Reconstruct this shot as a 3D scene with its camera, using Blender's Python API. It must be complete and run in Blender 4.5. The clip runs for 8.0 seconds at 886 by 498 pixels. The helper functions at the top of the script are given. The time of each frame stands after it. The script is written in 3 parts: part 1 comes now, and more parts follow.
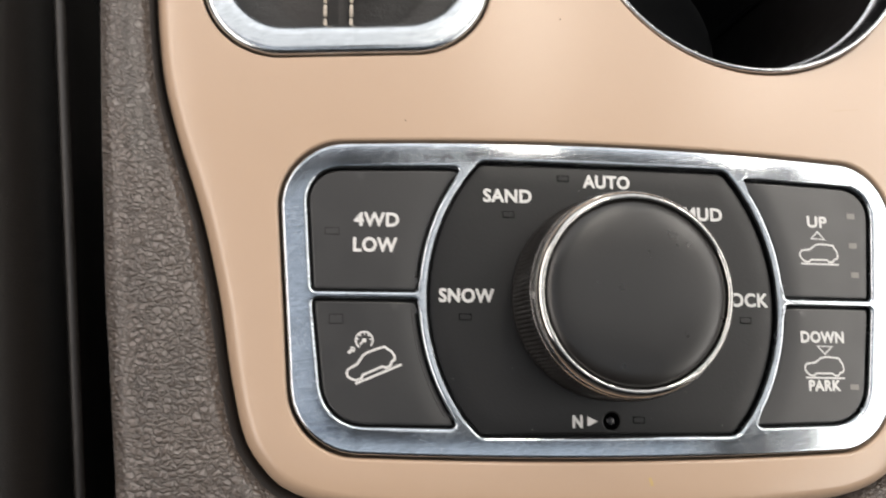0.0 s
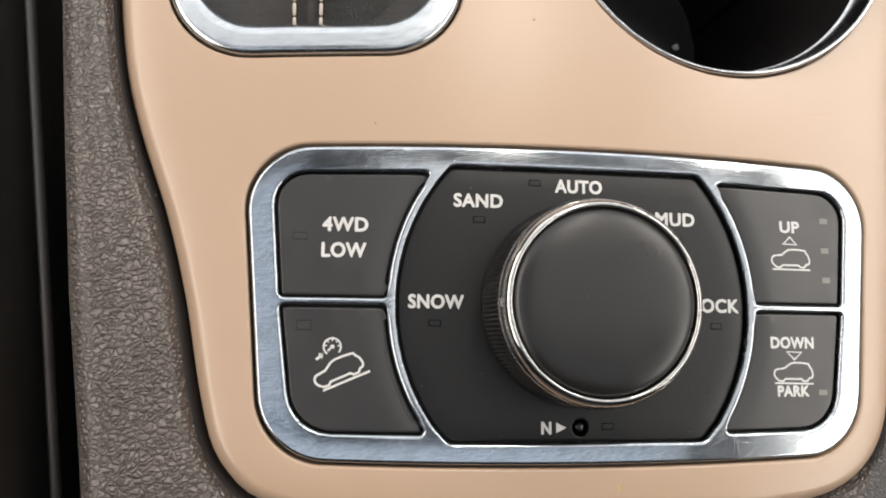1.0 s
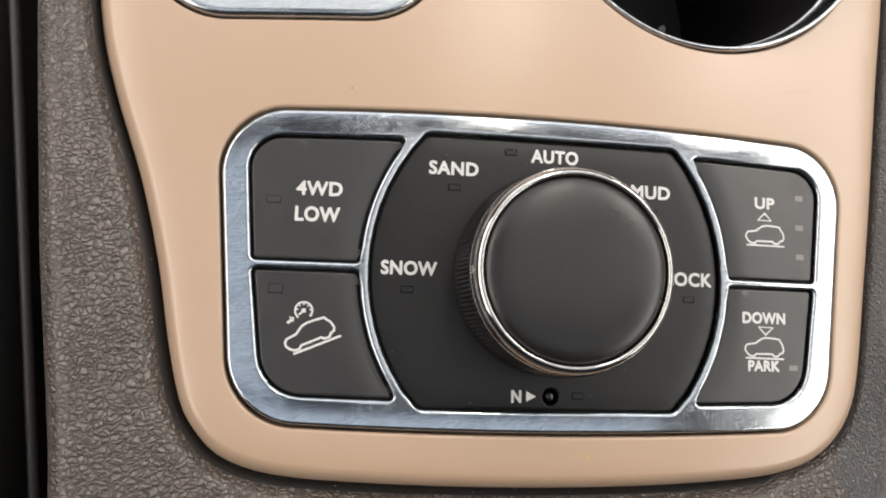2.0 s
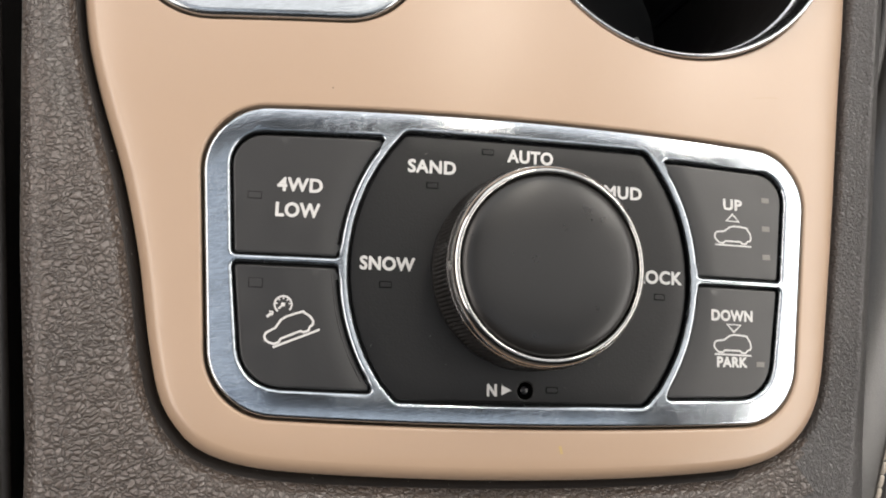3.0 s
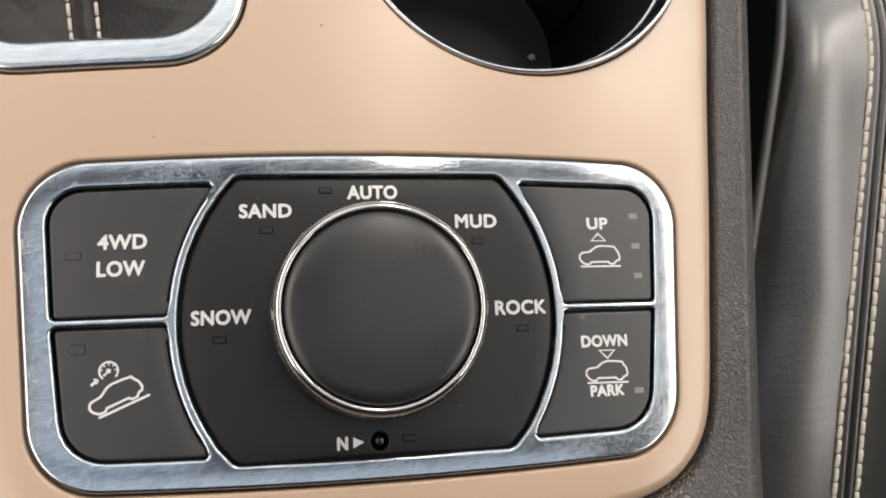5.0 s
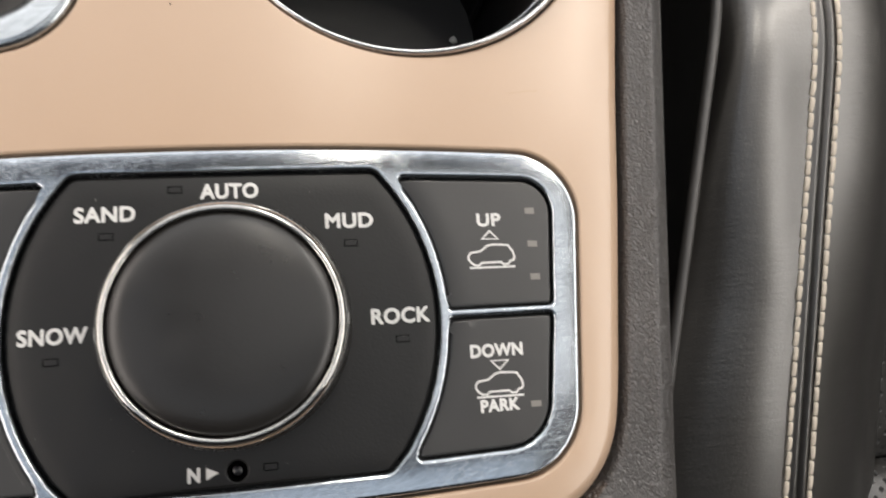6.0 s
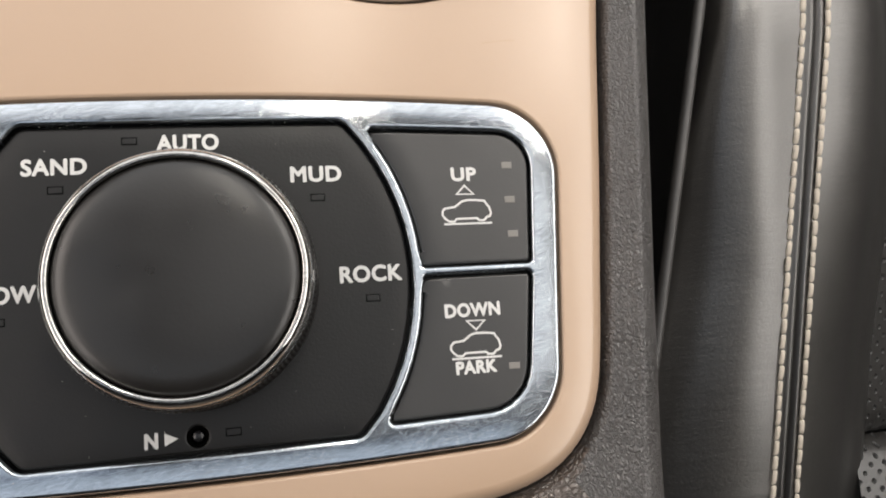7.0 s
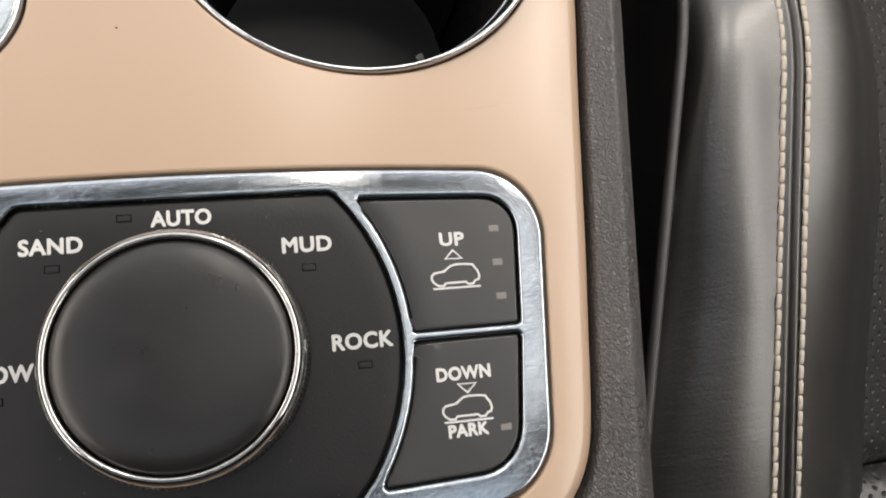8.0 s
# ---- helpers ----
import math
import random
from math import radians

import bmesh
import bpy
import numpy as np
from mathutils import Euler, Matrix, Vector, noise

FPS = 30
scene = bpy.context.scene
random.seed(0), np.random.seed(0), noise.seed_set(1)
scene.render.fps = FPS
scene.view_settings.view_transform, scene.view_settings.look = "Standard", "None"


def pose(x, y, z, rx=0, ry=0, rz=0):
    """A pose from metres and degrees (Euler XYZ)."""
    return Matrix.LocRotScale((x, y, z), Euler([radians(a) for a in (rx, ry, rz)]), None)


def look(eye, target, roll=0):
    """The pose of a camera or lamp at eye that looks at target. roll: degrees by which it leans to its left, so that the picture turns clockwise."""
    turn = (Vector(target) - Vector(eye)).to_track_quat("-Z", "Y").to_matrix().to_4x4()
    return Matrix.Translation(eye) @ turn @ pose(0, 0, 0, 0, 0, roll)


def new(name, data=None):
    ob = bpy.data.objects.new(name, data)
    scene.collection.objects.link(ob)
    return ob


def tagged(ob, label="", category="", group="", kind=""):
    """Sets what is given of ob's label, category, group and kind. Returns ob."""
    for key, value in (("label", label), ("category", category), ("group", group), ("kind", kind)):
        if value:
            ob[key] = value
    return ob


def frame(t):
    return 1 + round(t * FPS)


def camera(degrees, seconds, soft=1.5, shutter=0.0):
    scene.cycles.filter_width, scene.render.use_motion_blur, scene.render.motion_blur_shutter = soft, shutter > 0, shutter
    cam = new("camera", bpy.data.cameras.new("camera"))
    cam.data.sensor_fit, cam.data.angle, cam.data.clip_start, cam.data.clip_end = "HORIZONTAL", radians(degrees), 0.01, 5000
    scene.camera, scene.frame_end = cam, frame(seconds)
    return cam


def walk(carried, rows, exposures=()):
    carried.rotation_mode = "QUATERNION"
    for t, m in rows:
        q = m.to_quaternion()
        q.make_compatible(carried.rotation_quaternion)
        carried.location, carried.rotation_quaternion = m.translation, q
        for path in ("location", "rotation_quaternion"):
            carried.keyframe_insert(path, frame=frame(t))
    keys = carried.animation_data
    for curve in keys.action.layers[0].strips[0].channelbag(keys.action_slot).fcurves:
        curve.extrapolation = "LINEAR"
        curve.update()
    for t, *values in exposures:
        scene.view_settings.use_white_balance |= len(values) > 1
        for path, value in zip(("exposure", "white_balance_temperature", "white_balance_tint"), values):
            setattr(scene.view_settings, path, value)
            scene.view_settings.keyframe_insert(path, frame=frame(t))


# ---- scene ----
cam = camera(62.0, 8.0, 1.9, 0.5)
ROWS = [
    (0.0, -0.0600, -0.0141, 0.1686, 8.38, -7.26, 0.43),
    (0.2, -0.0637, -0.0107, 0.1700, 7.89, -7.56, 0.56),
    (0.5, -0.0632, -0.0097, 0.1684, 7.18, -7.78, 0.55),
    (0.7, -0.0576, -0.0070, 0.1685, 6.54, -7.69, 0.56),
    (1.0, -0.0555, -0.0076, 0.1684, 6.65, -8.12, 0.62),
    (1.2, -0.0545, -0.0075, 0.1700, 6.10, -8.10, 0.88),
    (1.5, -0.0539, -0.0119, 0.1689, 5.97, -8.58, 1.21),
    (1.7, -0.0513, -0.0119, 0.1682, 5.72, -8.67, 1.47),
    (2.8, -0.0508, -0.0174, 0.1701, 6.54, -10.10, 2.14),
    (3.0, -0.0511, -0.0178, 0.1714, 6.97, -10.49, 1.97),
    (3.3, -0.0492, -0.0197, 0.1721, 7.55, -10.56, 1.51),
    (3.5, -0.0457, -0.0185, 0.1709, 8.09, -10.77, 1.13),
    (3.7, -0.0338, -0.0211, 0.1714, 8.85, -10.60, 0.62),
    (4.0, -0.0201, -0.0199, 0.1685, 9.46, -10.84, -0.28),
    (4.2, -0.0151, -0.0179, 0.1687, 9.25, -10.38, -0.68),
    (5.3, -0.0133, -0.0126, 0.1684, 9.78, -9.72, -3.33),
    (5.5, -0.0083, -0.0124, 0.1662, 9.67, -9.57, -3.54),
    (5.7, 0.0036, -0.0072, 0.1583, 9.44, -10.38, -3.76),
    (6.0, 0.0135, -0.0093, 0.1559, 9.23, -10.65, -4.21),
    (6.2, 0.0158, -0.0127, 0.1514, 9.27, -11.22, -4.30),
    (6.5, 0.0200, -0.0177, 0.1489, 8.96, -11.20, -4.52),
    (6.7, 0.0191, -0.0186, 0.1489, 8.85, -11.04, -4.52),
    (7.0, 0.0182, -0.0159, 0.1480, 8.71, -11.31, -4.78),
    (7.2, 0.0201, -0.0150, 0.1487, 9.15, -11.35, -4.91),
    (7.5, 0.0208, -0.0110, 0.1507, 9.79, -11.40, -5.36),
    (7.7, 0.0206, -0.0087, 0.1526, 9.85, -11.14, -5.50),
    (8.0, 0.0199, -0.0083, 0.1529, 10.90, -11.20, -6.19),
]
walk(cam, [(t, pose(x, y, z, rx, ry, rz)) for t, x, y, z, rx, ry, rz in ROWS])

# ---- sky, windows, added lamps and exposure ----
world = bpy.data.worlds.new("sky")
scene.world = world
world.use_nodes = True
sky = world.node_tree.nodes.new("ShaderNodeTexSky")
sky.sky_type, sky.sun_disc = "NISHITA", False
sky.sun_elevation, sky.sun_rotation = radians(48), radians(200)
world.node_tree.links.new(sky.outputs[0], world.node_tree.nodes["Background"].inputs[0])
world.node_tree.nodes["Background"].inputs[1].default_value = 0.05
scene.view_settings.exposure = -0.03


def area_light(name, eye, target, wide, high, watts, colour):
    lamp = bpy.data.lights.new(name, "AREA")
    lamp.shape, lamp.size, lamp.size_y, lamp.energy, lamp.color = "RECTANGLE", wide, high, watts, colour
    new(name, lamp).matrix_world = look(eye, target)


area_light("light_left_window", (-0.79, 0.1, 0.50), (0, 0.1, 0.1), 1.2, 0.46, 7.4, (1.0, 0.90, 0.82))
area_light("light_right_window", (0.79, 0.05, 0.58), (0, 0.05, 0.2), 1.3, 0.36, 7.3, (1.0, 0.95, 0.89))
area_light("light_windshield", (0, 0.82, 0.48), (0, 0.317, -0.384), 1.3, 1.1, 7.4, (1.0, 0.97, 0.94))
# Unseen roof panes, added and sized for the reflections in bezel, dial and knob.
area_light("light_added_roof_centre", (-0.07, -0.245, 0.76), (-0.07, -0.245, 0), 1.05, 0.16, 0.38, (0.90, 0.96, 1.0))
area_light("light_added_roof_side", (-0.41, 0.055, 0.76), (-0.41, 0.055, 0), 0.36, 0.37, 0.28, (0.92, 0.96, 1.0))
area_light("light_added_roof_front", (0.26, 0.085, 0.76), (0.26, 0.085, 0), 0.70, 0.31, 0.80, (1.0, 0.97, 0.92))
# Two added strip lamps, placed to lay glare bands on the beige trim.
area_light("light_added_strip_middle", (0.125, 0.507, 0.638), (0.125, 0.004, -0.226), 0.05, 0.44, 1.5, (1.0, 0.92, 0.80))
area_light("light_added_strip_right", (0.57, 0.507, 0.638), (0.57, 0.004, -0.226), 0.07, 0.44, 2.05, (1.0, 0.93, 0.84))


# ---- materials ----
def shader(name, base, rough, metal=0.0, spec=0.5):
    m = bpy.data.materials.new(name)
    m.use_nodes = True
    b = m.node_tree.nodes["Principled BSDF"]
    b.inputs["Base Color"].default_value = (*base, 1)
    b.inputs["Roughness"].default_value = rough
    b.inputs["Metallic"].default_value = metal
    b.inputs["Specular IOR Level"].default_value = spec
    return m, m.node_tree, b


def coords(tree, stretch=(1, 1, 1), turn=0.0):
    tc, mp = tree.nodes.new("ShaderNodeTexCoord"), tree.nodes.new("ShaderNodeMapping")
    mp.vector_type = "TEXTURE"
    mp.inputs["Scale"].default_value = [1 / max(s, 0.0001) for s in stretch]
    mp.inputs["Rotation"].default_value = (0, 0, radians(turn))
    tree.links.new(tc.outputs["Object"], mp.inputs["Vector"])
    return mp.outputs["Vector"]


def grain(tree, scale, detail=3.0, stretch=(1, 1, 1), turn=0.0, rough=0.55, twist=0.0):
    n = tree.nodes.new("ShaderNodeTexNoise")
    n.inputs["Scale"].default_value, n.inputs["Detail"].default_value = scale, detail
    n.inputs["Roughness"].default_value, n.inputs["Distortion"].default_value = rough, twist
    tree.links.new(coords(tree, stretch, turn), n.inputs["Vector"])
    return n.outputs["Fac"]


def ramp(tree, value, low, high, a=0.0, b=1.0):
    r = tree.nodes.new("ShaderNodeMapRange")
    for key, v in (("From Min", low), ("From Max", high), ("To Min", a), ("To Max", b)):
        r.inputs[key].default_value = v
    tree.links.new(value, r.inputs["Value"])
    return r.outputs["Result"]


def blend(tree, fac, a, b):
    mix = tree.nodes.new("ShaderNodeMix")
    mix.data_type = "RGBA"
    mix.inputs["A"].default_value, mix.inputs["B"].default_value = (*a, 1), (*b, 1)
    tree.links.new(fac, mix.inputs["Factor"])
    return mix.outputs["Result"]


def maths(tree, op, a, b):
    n = tree.nodes.new("ShaderNodeMath")
    n.operation = op
    for k, v in enumerate((a, b)):
        if isinstance(v, float):
            n.inputs[k].default_value = v
        else:
            tree.links.new(v, n.inputs[k])
    return n.outputs[0]


def relief(tree, bsdf, height, depth, strength=1.0):
    n = tree.nodes.new("ShaderNodeBump")
    n.inputs["Distance"].default_value, n.inputs["Strength"].default_value = depth, strength
    tree.links.new(height, n.inputs["Height"])
    tree.links.new(n.outputs["Normal"], bsdf.inputs["Normal"])


def beige_paint():
    m, t, b = shader("beige_satin_paint", (0.66, 0.45, 0.295), 0.28, 0.0, 0.8)
    t.links.new(blend(t, grain(t, 60, 4), (0.432, 0.303, 0.209), (0.452, 0.318, 0.220)), b.inputs["Base Color"])
    t.links.new(ramp(t, grain(t, 50, 2), 0.0, 1.0, 0.277, 0.33), b.inputs["Roughness"])
    relief(t, b, grain(t, 900, 2), 0.00002, 0.5)
    return m


def chrome(name, rough, tint=(0.80, 0.82, 0.84), smear=0.7, scratch=1.0):
    """Bright metal with wiped streaks, a thin film of dirt and clusters of hairline scratches."""
    m, t, b = shader(name, tint, rough, 1.0)
    streak = grain(t, 260, 6, (1, 9, 1), 9, 0.75, 0.6)
    swirl = grain(t, 210, 6, (1, 7, 1), 38, 0.75, 1.2)
    lines = None
    for size, turn in ((620.0, 44), (760.0, -24), (680.0, 82), (700.0, 12)):
        hair = ramp(t, grain(t, size, 1, (1, 34, 1), turn, 0.5, 0.25), 0.66, 0.74)
        lines = hair if lines is None else maths(t, "MAXIMUM", lines, hair)
    patch = ramp(t, grain(t, 60, 3), 0.40, 0.60, 0.12, 1.0)
    lines = maths(t, "MULTIPLY", lines, patch)
    both = maths(t, "MAXIMUM", ramp(t, streak, 0.5, 0.75, 0.0, 0.30), maths(t, "MULTIPLY", lines, scratch))
    t.links.new(ramp(t, both, 0.0, 1.0, rough, rough + 0.30), b.inputs["Roughness"])
    wiped = maths(t, "ADD", maths(t, "MULTIPLY", streak, 0.5), maths(t, "MULTIPLY", swirl, 0.3))
    film = ramp(t, maths(t, "ADD", wiped, maths(t, "MULTIPLY", grain(t, 70, 5, (1, 2.5, 1), 52, 0.7, 0.8), 0.2)), 0.40, 0.58)
    t.links.new(blend(t, film, tuple(c * smear for c in tint), tint), b.inputs["Base Color"])
    relief(t, b, maths(t, "ADD", maths(t, "MULTIPLY", lines, 0.8), maths(t, "ADD", streak, swirl)), 0.00002, 0.16 * scratch)
    return m


def plastic(name, base, rough, bump=0.00003, scale=1500.0):
    m, t, b = shader(name, base, rough)
    dark = tuple(c * 0.85 for c in base)
    t.links.new(blend(t, grain(t, 70, 5), dark, tuple(c * 1.12 for c in base)), b.inputs["Base Color"])
    t.links.new(ramp(t, grain(t, 130, 5), 0.3, 0.7, rough - 0.05, rough + 0.06), b.inputs["Roughness"])
    relief(t, b, grain(t, scale, 2), bump, 0.6)
    return m


def leather(name, base, rough, cell, depth, crease=0.0, spec=0.5, coat=0.0, dull=0.15, long=1.0, turn=0.0, fine=0.45):
    """Hide with plump grains of a given size parted by soft creases; long stretches the grains."""
    m, t, b = shader(name, base, rough, 0.0, spec)
    where = coords(t, (1 / long, 1, 1), turn)
    wob = t.nodes.new("ShaderNodeTexNoise")
    wob.inputs["Scale"].default_value = 0.6 / cell
    t.links.new(where, wob.inputs["Vector"])
    mix = t.nodes.new("ShaderNodeMix")
    mix.data_type = "VECTOR"
    mix.inputs["Factor"].default_value = cell * 2.1
    t.links.new(where, mix.inputs[4])
    t.links.new(wob.outputs["Color"], mix.inputs[5])
    layers = []
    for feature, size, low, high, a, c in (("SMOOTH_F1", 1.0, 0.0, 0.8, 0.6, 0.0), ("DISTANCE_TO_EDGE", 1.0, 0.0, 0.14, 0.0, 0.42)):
        vor = t.nodes.new("ShaderNodeTexVoronoi")
        vor.feature = feature
        vor.inputs["Scale"].default_value = size / cell
        t.links.new(mix.outputs[1], vor.inputs["Vector"])
        if feature == "SMOOTH_F1":
            vor.inputs["Smoothness"].default_value = 0.35
        layers.append(ramp(t, vor.outputs["Distance"], low, high, a, c))
    pebble = maths(t, "ADD", *layers)
    height = maths(t, "ADD", pebble, maths(t, "MULTIPLY", grain(t, 0.45 / cell, 3), fine))
    if crease:
        height = maths(t, "ADD", height, maths(t, "MULTIPLY", grain(t, 55, 5, (1, 5, 1), 4), crease))
    relief(t, b, height, depth, 0.9)
    # Random tone, times a darkening that puts the creases' shade into the colour.
    tone_and_crease_shade = maths(t, "MULTIPLY", ramp(t, grain(t, 40, 5), 0.3, 0.7, 0.6, 1.0), ramp(t, layers[1], 0.0, 0.3, 0.6, 1.0))
    t.links.new(blend(t, tone_and_crease_shade, (0, 0, 0), tuple(c * 1.25 for c in base)), b.inputs["Base Color"])
    t.links.new(ramp(t, pebble, 0.2, 1.3, rough + dull, rough), b.inputs["Roughness"])
    b.inputs["Coat Weight"].default_value, b.inputs["Coat Roughness"].default_value = coat, rough * 0.95
    return m


def perforated():
    m, t, b = shader("perforated_black_leather", (0.03, 0.03, 0.03), 0.36, 0.0, 0.9)
    v = t.nodes.new("ShaderNodeTexVoronoi")
    v.inputs["Scale"].default_value, v.inputs["Randomness"].default_value = 190.0, 0.1
    t.links.new(coords(t, (1, 1, 0.001), 45), v.inputs["Vector"])
    hole = ramp(t, v.outputs["Distance"], 0.10, 0.27)
    t.links.new(blend(t, hole, (0.002, 0.002, 0.002), (0.018, 0.0165, 0.015)), b.inputs["Base Color"])
    t.links.new(ramp(t, hole, 0.0, 1.0, 0.9, 0.36), b.inputs["Roughness"])
    relief(t, b, maths(t, "ADD", hole, maths(t, "MULTIPLY", grain(t, 500, 3), 0.25)), 0.0009, 0.8)
    return m


BEIGE = beige_paint()
CHROME = chrome("scratched_chrome", 0.12, (0.595, 0.64, 0.685), 0.68)
BRIGHT = chrome("polished_chrome", 0.07, (0.60, 0.585, 0.56), 0.7, 0.3)
SATIN = chrome("satin_chrome", 0.22, (0.58, 0.615, 0.64), 0.75, 0.4)
RIM = chrome("satin_metal", 0.2, (0.62, 0.63, 0.65))
DIAL = plastic("dial_black_plastic", (0.0060, 0.0054, 0.0050), 0.42, 0.00006, 1900.0)
DIAL.node_tree.nodes["Principled BSDF"].inputs["Specular IOR Level"].default_value = 0.42
BUTTON = plastic("button_charcoal_plastic", (0.0112, 0.0098, 0.0086), 0.40)
BUTTON.node_tree.nodes["Principled BSDF"].inputs["Specular IOR Level"].default_value = 0.85
RUBBER = plastic("knob_soft_black", (0.0125, 0.0115, 0.0107), 0.31, 0.00003)
RUBBER.node_tree.nodes["Principled BSDF"].inputs["Specular IOR Level"].default_value = 0.55
WELL_BLACK = plastic("cup_black_plastic", (0.008, 0.0072, 0.0072), 0.4)
# Dark colour for the shade on the leather's slope down to the trim.
SLOPE_SHADE = plastic("channel_shade_black", (0.020, 0.0175, 0.016), 0.5)
DARK = plastic("hidden_black_plastic", (0.006, 0.006, 0.006), 0.7)
GLOSS = plastic("glossy_black_plastic", (0.012, 0.012, 0.013), 0.22)
GAP = shader("shadow_gap_black", (0.0015, 0.0015, 0.0015), 0.9, 0.0, 0.0)[0]
CLEAR = plastic("pale_indicator", (0.19, 0.178, 0.16), 0.35)
PRINT = plastic("white_print", (0.62, 0.61, 0.59), 0.5)
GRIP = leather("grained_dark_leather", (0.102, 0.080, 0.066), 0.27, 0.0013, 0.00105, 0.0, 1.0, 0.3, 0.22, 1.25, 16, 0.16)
# Same hide with lengthwise grain; the right flank's dimmer light is in its colour.
PULLED = leather("stretched_leather_shaded", (0.052, 0.046, 0.043), 0.29, 0.0011, 0.0005, 0.0, 1.0, 0.3, 0.22, 0.6, 14, 0.15)
HIDE = leather("smooth_black_leather", (0.0050, 0.0045, 0.0041), 0.35, 0.0011, 0.00011, 4.0, 0.9, 1.0, 0.06)
HIDE.node_tree.nodes["Principled BSDF"].inputs["Coat IOR"].default_value = 1.8
HIDE.node_tree.nodes["Principled BSDF"].inputs["Specular Tint"].default_value = (1.0, 0.93, 0.85, 1)
PIPE = leather("piping_leather", (0.036, 0.032, 0.029), 0.40, 0.0008, 0.00001, 0.0, 0.8)
BOOT = leather("soft_boot_leather", (0.020, 0.0175, 0.0155), 0.36, 0.0007, 0.00006, 7.0)
PERF = perforated()
THREAD = plastic("cream_thread", (0.60, 0.53, 0.44), 0.75, 0.0002, 2500.0)
CRUMB = plastic("pale_crumb", (0.75, 0.73, 0.69), 0.8)
DUST = plastic("grey_dust", (0.42, 0.40, 0.37), 0.9)
SMEAR = plastic("dried_smear", (0.50, 0.36, 0.16), 0.6)
STAIN = plastic("scuffed_paint", (0.42, 0.30, 0.19), 0.6)
LINER = plastic("grey_headliner", (0.10, 0.105, 0.115), 0.9, 0.0003, 300.0)
TRIM = plastic("dark_cabin_trim", (0.05, 0.05, 0.05), 0.6)
CARPET = plastic("black_carpet", (0.005, 0.005, 0.005), 0.95, 0.001, 400.0)
CARPET.node_tree.nodes["Principled BSDF"].inputs["Specular IOR Level"].default_value = 0.0

# ---- building helpers (lengths below in millimetres unless said) ----
MM = 0.001


def crown(x):
    """How far the console's top bulges at x metres from its middle line."""
    return 0.0028 * (1 - (x / 0.0685) ** 2)


def thing(name, label, category, group="", at=(0, 0, 0)):
    ob = new(name)
    ob.empty_display_size = 0.01
    ob.location = at
    return tagged(ob, label, category, group)


def part(name, bm, material, parent=None, label="", sharp=38, smooth=True):
    me = bpy.data.meshes.new(name)
    bm.to_mesh(me)
    bm.free()
    if smooth:
        me.polygons.foreach_set("use_smooth", [True] * len(me.polygons))
        me.set_sharp_from_angle(angle=radians(sharp))
    me.materials.append(material)
    ob = new(name, me)
    ob.parent = parent
    if parent is not None:
        top = parent
        shift = Vector((0, 0, 0))
        while top is not None:
            shift += top.location
            top = top.parent
        ob.location = -shift
    return tagged(ob, label)


def rounded(corners, seg=8):
    """A closed outline from corners (x, y, radius)."""
    out, n = [], len(corners)
    for i, (x, y, r) in enumerate(corners):
        p = Vector((x, y))
        if r <= 0:
            out.append((x, y))
            continue
        a = (Vector(corners[i - 1][:2]) - p).normalized()
        b = (Vector(corners[(i + 1) % n][:2]) - p).normalized()
        half = a.angle(b) / 2
        mid = p + (a + b).normalized() * r / math.sin(half)
        s, e = p + a * r / math.tan(half) - mid, p + b * r / math.tan(half) - mid
        a0 = math.atan2(s.y, s.x)
        d = (math.atan2(e.y, e.x) - a0 + math.pi) % (2 * math.pi) - math.pi
        out += [(mid.x + r * math.cos(a0 + d * k / seg), mid.y + r * math.sin(a0 + d * k / seg)) for k in range(seg + 1)]
    return out


def dense(loop, step):
    out = []
    for i, p in enumerate(loop):
        q = loop[(i + 1) % len(loop)]
        far = math.dist(p, q)
        if far < 1e-4:
            continue
        n = max(1, math.ceil(far / step))
        out += [(p[0] + (q[0] - p[0]) * k / n, p[1] + (q[1] - p[1]) * k / n) for k in range(n)]
    return out


def area(loop):
    return sum(p[0] * q[1] - q[0] * p[1] for p, q in zip(loop, loop[1:] + loop[:1])) / 2


def inset(loop, d):
    """The loop moved d to the left of its direction."""
    a = np.array(loop)
    e = np.roll(a, -1, 0) - a
    e /= np.linalg.norm(e, axis=1)[:, None]
    nrm = np.stack([-e[:, 1], e[:, 0]], 1)
    m = nrm + np.roll(nrm, 1, 0)
    m /= (m**2).sum(1)[:, None] / 2
    size = np.linalg.norm(m, axis=1)[:, None]
    return [tuple(p) for p in a + d * m * np.minimum(1, 1.5 / size)]


def inside(pts, loops):
    hit = np.zeros(len(pts), bool)
    for loop in loops:
        a = np.array(loop)
        b = np.roll(a, -1, 0)
        for (x0, y0), (x1, y1) in zip(a, b):
            if y0 == y1:
                continue
            cross = (y0 > pts[:, 1]) != (y1 > pts[:, 1])
            hit ^= cross & (pts[:, 0] < (x1 - x0) * (pts[:, 1] - y0) / (y1 - y0) + x0)
    return hit


